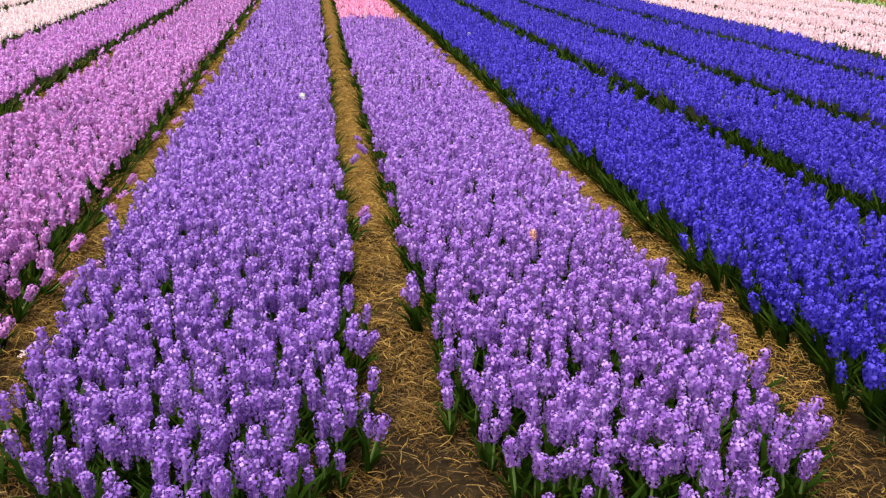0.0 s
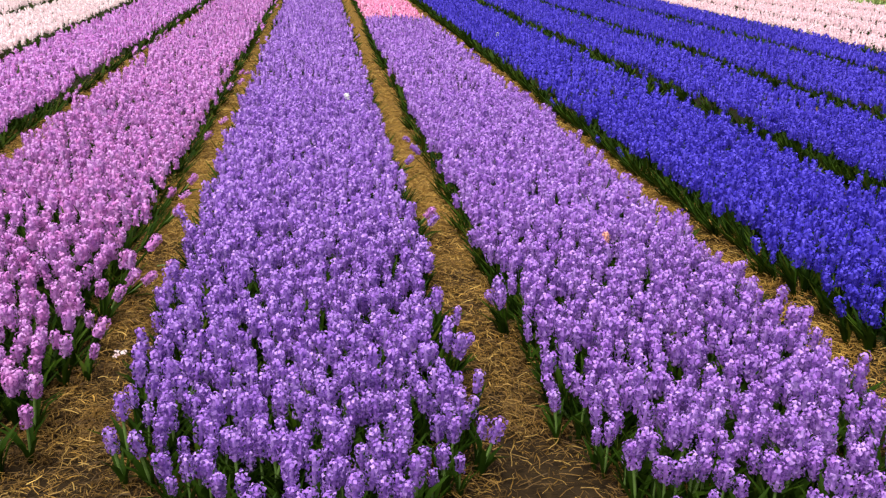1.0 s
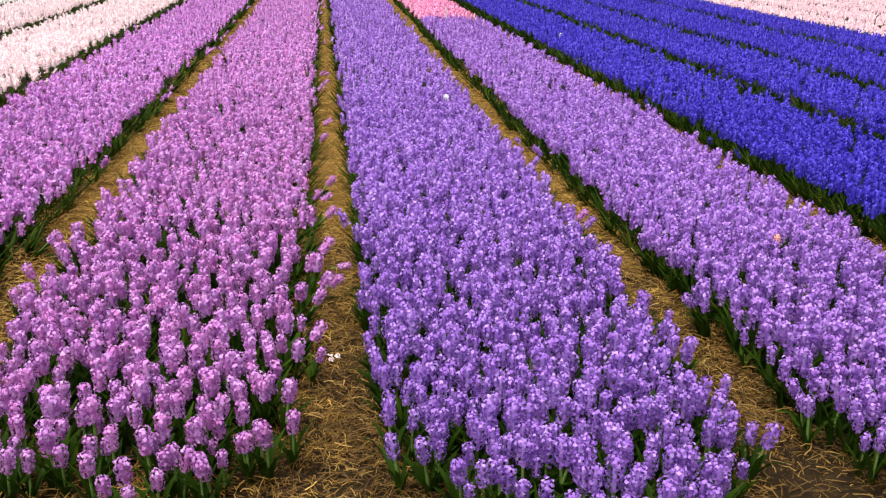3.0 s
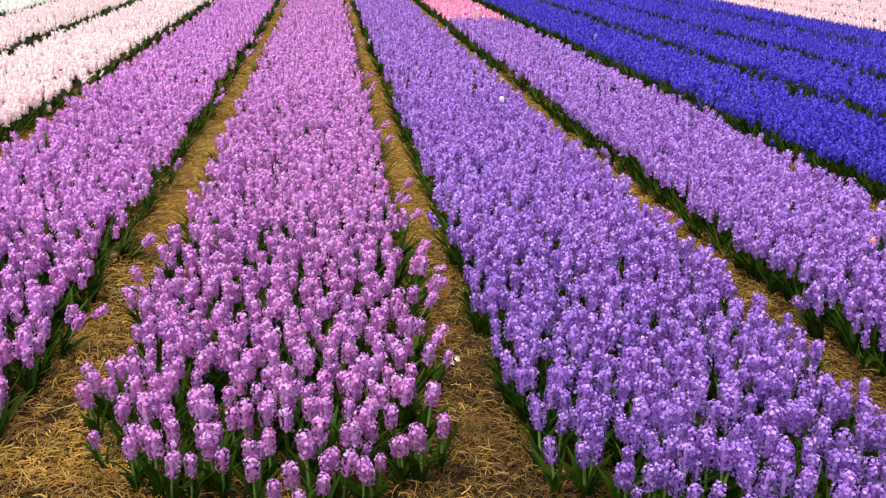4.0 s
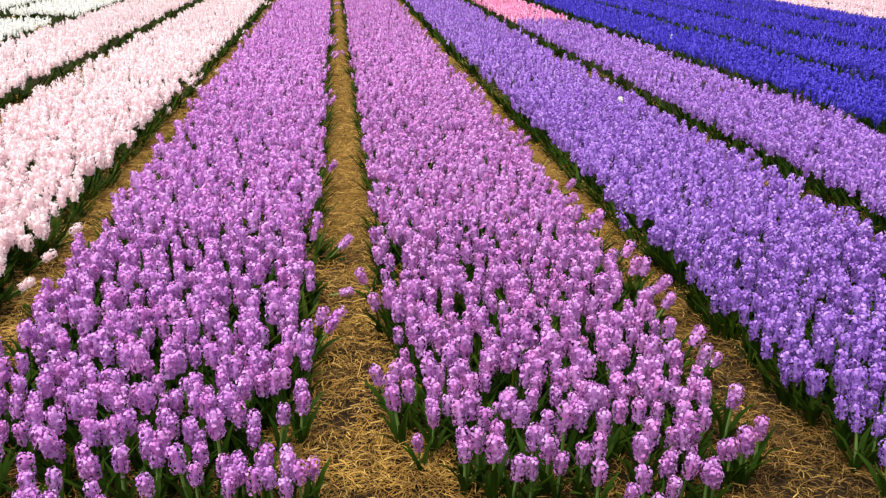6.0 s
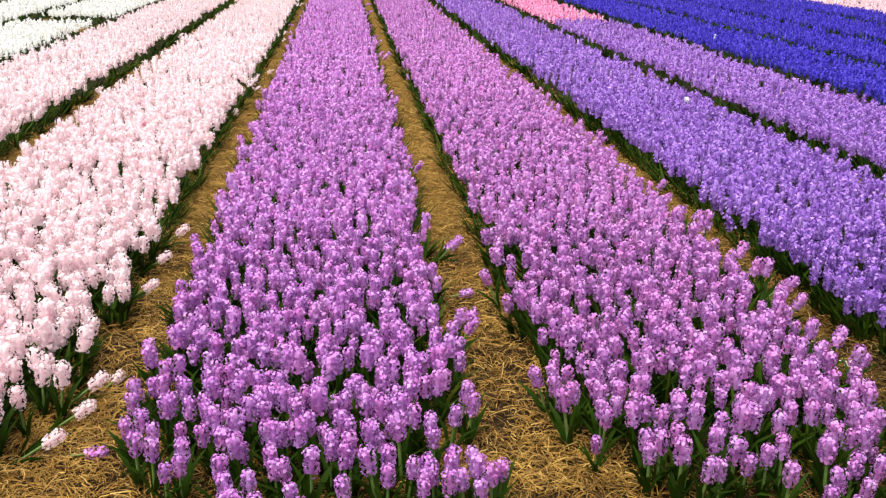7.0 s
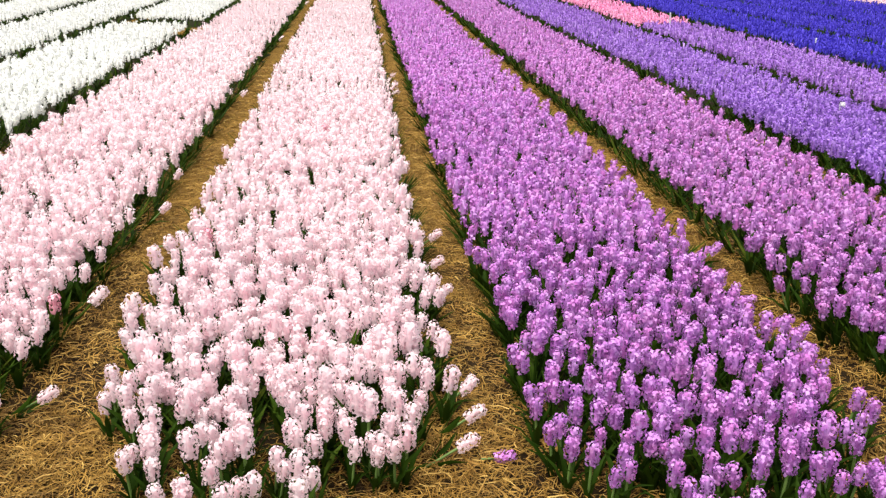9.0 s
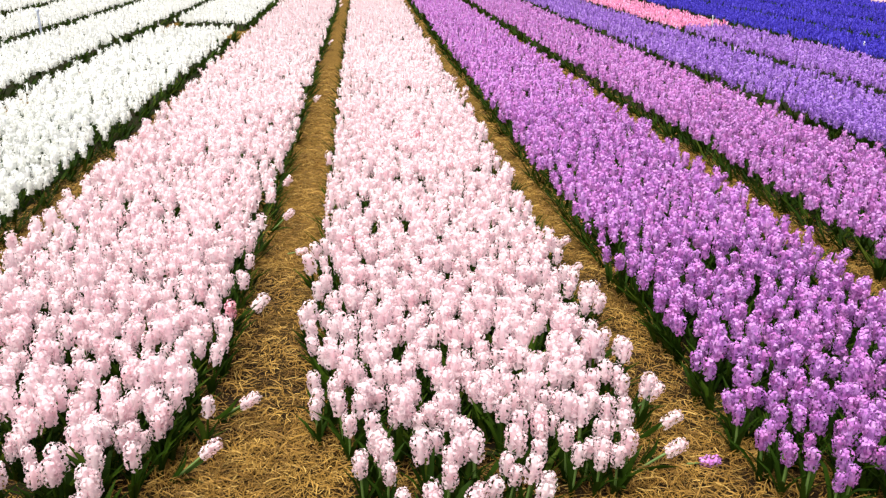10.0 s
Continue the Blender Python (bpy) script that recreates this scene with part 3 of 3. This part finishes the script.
# ---- the beds: soil with the plants' shade in its colour, a little raised under each row ----
def soil_bed(strip, number):
    kind, form, gap, x0, x1, y0, y1, label = strip
    # widened so the shade-dark sheet also fills the gaps between these rows
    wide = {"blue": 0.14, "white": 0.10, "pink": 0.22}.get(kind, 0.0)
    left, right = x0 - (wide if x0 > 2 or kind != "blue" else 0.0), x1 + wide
    us = np.linspace(-1, 1, 9)
    start = float(near_end(np.array((x0 + x1) / 2))) + 0.35 if y0 is None else y0 - 0.1
    ys = np.arange(start, y1, 0.09)
    U, Y = np.meshgrid(us, ys)
    ragged = 1 - 0.03 - 0.035 * np.sin(Y * 8.3 + np.sign(U) * 2 + number) - 0.03 * np.sin(Y * 23.0 + np.sign(U) * number)
    taper = np.clip((Y - start) / 0.3, 0.25, 1) if y0 is None else 1.0
    X = (left + right) / 2 + U * (right - left) / 2 * ragged * taper
    Z = height_at(X, Y) - 0.012 + 0.042 * np.sqrt(1 - U ** 4)
    nu = len(us)
    i, j = np.meshgrid(np.arange(nu - 1), np.arange(len(ys) - 1))
    a = (j * nu + i).ravel()
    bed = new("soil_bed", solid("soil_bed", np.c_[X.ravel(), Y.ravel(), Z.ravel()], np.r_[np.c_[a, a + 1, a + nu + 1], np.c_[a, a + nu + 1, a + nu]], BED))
    tagged(bed, "moist soil bed coloured dark for the shade under a flower row", "soil", "", "structure")


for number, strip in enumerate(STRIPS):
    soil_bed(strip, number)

# ---- the rows ----
for number, strip in enumerate(STRIPS):
    plant_strip(strip, 1000 + number)


# ---- straw ----
BARE = [(0.05, 2.30, 0.22), (-0.08, 2.75, 0.08), (-1.36, 3.1, 0.08)]   # trodden soil with little straw: x, y, radius


def straw_litter(name, x0, x1, y0, y1, per_m2, seed, label, material, test=None, broad=1.0):
    """Loose dry stalks, bent once, lying criss-cross on the soil."""
    rng = np.random.default_rng(seed)
    n = int((x1 - x0) * (y1 - y0) * per_m2)
    X, Y = rng.uniform(x0, x1, n), rng.uniform(y0, y1, n)
    keep = seen_ground(X, Y) & ((0.5 + 0.5 * np.sin(X * 6.1 + Y * 2.2) * np.sin(Y * 4.7 - X * 3.1)) * 0.6 + 0.48 > rng.random(n))
    for bx, by, br in BARE:
        keep &= (np.hypot((X - bx), (Y - by) * 0.6) > br * rng.uniform(0.45, 1.25, n)) | (rng.random(n) < 0.22)
    if test is not None:
        keep &= test(X, Y)
    X, Y = X[keep], Y[keep]
    n = len(X)
    length, w = rng.uniform(0.018, 0.075, n) * broad ** 0.5, rng.uniform(0.0007, 0.0017, n) * broad
    a, bend = rng.uniform(0, 6.28, n), rng.normal(0, 0.35, n)
    z = height_at(X, Y) + rng.uniform(0.003, 0.04, n)
    rise, roll = rng.normal(0, 0.09, n), rng.normal(0, 0.5, n)
    P = []
    for u, ang in ((-0.5, a), (0.0, a), (0.5, a + bend)):
        cx, cy = X + np.cos(ang) * length * u, Y + np.sin(ang) * length * u
        cz = np.maximum(z + rise * length * u * 2 + (0.004 if u == 0 else 0), height_at(cx, cy) + 0.002)
        for s in (-1, 1):
            P.append(np.c_[cx - np.sin(ang) * w * s, cy + np.cos(ang) * w * s, cz + w * s * roll])
    V = np.stack(P, 1).reshape(-1, 3)
    base = np.array([(0, 2, 3), (0, 3, 1), (2, 4, 5), (2, 5, 3)])
    F = (base[None] + (np.arange(n) * 6)[:, None, None]).reshape(-1, 3)
    ob = new(name, solid(name, V, F, material))
    return tagged(ob, label, "straw", "straw between the rows", "stuff")


for number, (left, right, material, label) in enumerate((
        (-0.30, 0.32, DAMP_STRAW, "trodden brown straw strewn along a path"), (-1.80, -1.22, DAMP_STRAW, "trodden brown straw strewn along a path"),
        (-3.30, -2.68, STRAW, "loose golden straw strewn along the path"), (-4.75, -4.20, STRAW, "loose golden straw strewn along the path"),
        (-6.35, -5.70, STRAW, "loose golden straw strewn along the path"), (-7.85, -7.35, STRAW, "loose golden straw strewn along the path"),
        (1.25, 1.85, STRAW, "loose golden straw strewn along the path"))):
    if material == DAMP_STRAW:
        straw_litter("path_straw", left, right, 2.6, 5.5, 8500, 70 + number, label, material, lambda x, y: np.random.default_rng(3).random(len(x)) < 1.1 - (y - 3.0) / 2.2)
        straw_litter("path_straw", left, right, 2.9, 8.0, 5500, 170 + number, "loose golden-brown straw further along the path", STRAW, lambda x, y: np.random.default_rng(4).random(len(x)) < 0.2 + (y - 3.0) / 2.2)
    else:
        straw_litter("path_straw", left, right, 2.6, 8.0, 6200, 70 + number, label, material)
for number, (left, right) in enumerate(((-6.35, -5.70), (-4.75, -4.20), (-3.30, -2.68), (-1.80, -1.22), (-0.30, 0.32), (1.25, 1.85))):
    straw_litter("path_straw", left, right, 8.0, 13.0, 1100, 80 + number, "loose golden straw further along the path", STRAW, None, 1.7)


def headland(damp):
    """Straw thins out towards the track; the trodden, damper litter fades in towards the violet rows."""
    def test(x, y):
        r = np.random.default_rng(17 + damp).random((2, len(x)))
        share = np.clip((x + 3.1) / 1.8, 0, 1)
        return (y < near_end(x) + 0.75) & (y > 1.0 + 1.5 * r[0] ** 0.7) & ((r[1] < share) == bool(damp))
    return test


straw_litter("headland_straw", -9.5, -1.2, 0.9, 3.6, 6400, 90, "loose golden straw strewn before the flower rows", STRAW, headland(0))
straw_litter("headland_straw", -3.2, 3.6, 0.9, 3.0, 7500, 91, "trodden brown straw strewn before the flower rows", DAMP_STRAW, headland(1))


# ---- single flowers, fallen heads, markers ----
def one(x, y, z=0.0, yaw=0.0, lean=0.0, towards=0.0, size=1.0):
    return placed(np.array([(x, y, z)]), np.array([yaw]), np.array([lean]), np.array([towards]), np.array([size]))[0]


rng = np.random.default_rng(11)
hyacinth("white", "plump", one(-0.43, 8.38, 0.05, 0, 0.05, 0, 0.95), rng, "single white hyacinth standing among violet ones", 3, "stray flowers")
hyacinth("apricot", "plump", one(0.83, 4.26, 0.05, 0, 0.1, 1, 0.78), rng, "single apricot-orange flower standing among lilac hyacinths", 3, "stray flowers")
LEANING = (
    (-0.20, 3.11, "violet", 0.0, 0.55), (-0.16, 4.99, "mauve", 0.0, 0.75), (-0.15, 4.80, "violet", 0.2, 0.7), (-0.15, 6.30, "violet", 0.0, 0.7), (0.24, 2.72, "lilac", 3.14, 0.5), (0.22, 3.62, "lilac", 3.14, 0.7),
    (-1.68, 3.74, "orchid", 0.0, 0.5), (-1.66, 4.05, "orchid", 0.0, 0.9), (-1.66, 5.15, "orchid", 0.0, 0.8), (-1.64, 5.80, "orchid", 0.1, 0.7), (-2.86, 3.09, "orchid", 3.2, 0.30), (-2.87, 4.12, "orchid", 3.1, 0.40),
    (-3.17, 3.60, "mauve", 0.0, 0.5), (-3.14, 4.75, "mauve", 0.1, 0.8), (-4.72, 2.93, "blush", 0.0, 1.0), (-4.67, 3.11, "blush", 0.1, 1.0), (-4.66, 3.28, "blush", 0.3, 0.95), (-4.67, 4.30, "blush", 0.1, 1.0),
    (-4.67, 4.70, "blush", 0.0, 0.95), (-4.64, 5.12, "blush", 0.0, 0.9), (-6.23, 3.37, "blush", 0.1, 1.05), (-6.30, 2.98, "blush", 0.2, 0.9), (-6.22, 5.70, "blush", 0.0, 0.8))
for x, y, kind, side, lean in LEANING:
    hyacinth(kind, "full", one(x, y, 0, 0, lean, side, 0.98), rng, f"{kind} hyacinth leaning out over the straw path", 3, "plants leaning into the paths")

# a clump that has spread out before the mauve row's end
for k in range(13):
    a, d = k * 2.4, math.sqrt((k + 0.5) / 13)
    hyacinth("mauve", "full", one(-3.25 + 0.15 * d * math.cos(a), 2.52 + 0.10 * d * math.sin(a), 0, a, abs(rng.normal(0, 0.12)), rng.uniform(-3, 0), rng.uniform(0.82, 1.0)), rng, "", 4)


def fallen_head(x, y, heading, kind, label, size=0.9):
    """A broken-off flower head lying on the straw."""
    thing = new("fallen_flower_head", solid("fallen_flower_head", np.asarray(SPIKES["full", 0][1][0]) - (0, 0, STEM_TOP), SPIKES["full", 0][1][1], PETALS[kind]))
    thing.matrix_basis = as_matrix(one(x, y, 0.038, 0.4, 1.5, heading, size))
    tagged(thing, label, "flower head", "fallen flower heads")
    stub = solid("stem_stub", *tube(0.005, 0.004, -0.05, 0.01, 5, False), STEM)
    part("stem_stub", stub, thing)


for x, y, heading, kind in ((-4.47, 2.93, 0.0, "mauve"), (-4.50, 3.45, 1.2, "blush"), (-6.02, 5.25, 0.3, "blush"), (-1.50, 4.45, 0.2, "orchid"), (-3.05, 4.25, 0.3, "orchid")):
    fallen_head(x, y, heading, kind, f"broken-off {kind} hyacinth head lying on straw")

for x, y in ((-6.22, 3.98), (-5.71, 4.86), (-5.19, 7.58)):
    hyacinth("rose", "full", one(x, y, 0.01, 0, 0.08, 1.0, 1.05), rng, "rose-pink hyacinth standing out among blush ones", 3, "stray flowers")
hyacinth("white", "loose", one(2.06, 13.95, 0.05, 0, 0.05, 0, 0.9), rng, "single white hyacinth standing among blue ones", 3, "stray flowers")

clump = new("leafy_plant")
clump.location = (7.48, 12.9, 0.0)
tagged(clump, "dark green leafy plant without a flower beside blue hyacinths", "plant")
tuft = solid("leaf", *leaf(77, 0, 0.27, 0.04, 0.25), LEAF)
for k in range(14):
    part("leaf", tuft, clump, "", Matrix.Translation((rng.normal(0, 0.07), rng.normal(0, 0.07), 0)) @ Matrix.Rotation(k * 2.4, 4, "Z") @ Matrix.Scale(rng.uniform(0.8, 1.15), 4))

shed = []
for k in range(9):
    fv, ff = floret(np.random.default_rng(300 + k), np.zeros(3), np.array((0.2, 0.1, 1.0)), 0.013, 0)
    shed.append((fv + (rng.normal(0, 0.028), rng.normal(0, 0.014), 0.028 + rng.uniform(0, 0.012)), ff))
tagged(new("shed_petals", solid("shed_petals", *joined(shed), PETALS["blush"])), "small heap of withered pale petals on straw", "petals").location = (-1.56, 3.38, 0.0)


def marker_stake(x, y, height, width, material, label, capped=False):
    """A thin upright marker: a bevelled slat, or a post with a cap."""
    thing = new("marker_stake")
    thing.location = (x, y, float(height_at(np.array(x), np.array(y))))
    thing.rotation_euler = (radians(2), radians(-3), 0.3)
    tagged(thing, label, "marker stake", "field markers")
    bm = bmesh.new()
    bmesh.ops.create_cube(bm, size=1, matrix=Matrix.Translation((0, 0, height / 2 - 0.03)) @ Matrix.Diagonal((width, width * 0.45, height + 0.06, 1)))
    bmesh.ops.bevel(bm, geom=bm.edges[:], offset=width * 0.12, segments=2, affect="EDGES")
    me = bpy.data.meshes.new("post")
    bm.to_mesh(me)
    bm.free()
    me.materials.append(material)
    part("post", me, thing)
    if capped:
        part("cap", solid("cap", *tube(width * 0.9, width * 0.8, height - 0.01, height + 0.03, 10), material), thing)


marker_stake(0.64, 16.55, 0.44, 0.026, STAKE_WHITE, "thin white marker stake between lilac and coral rows")
marker_stake(-10.90, 16.3, 0.50, 0.036, STAKE_BLUE, "pale blue capped marker post among white hyacinths", True)
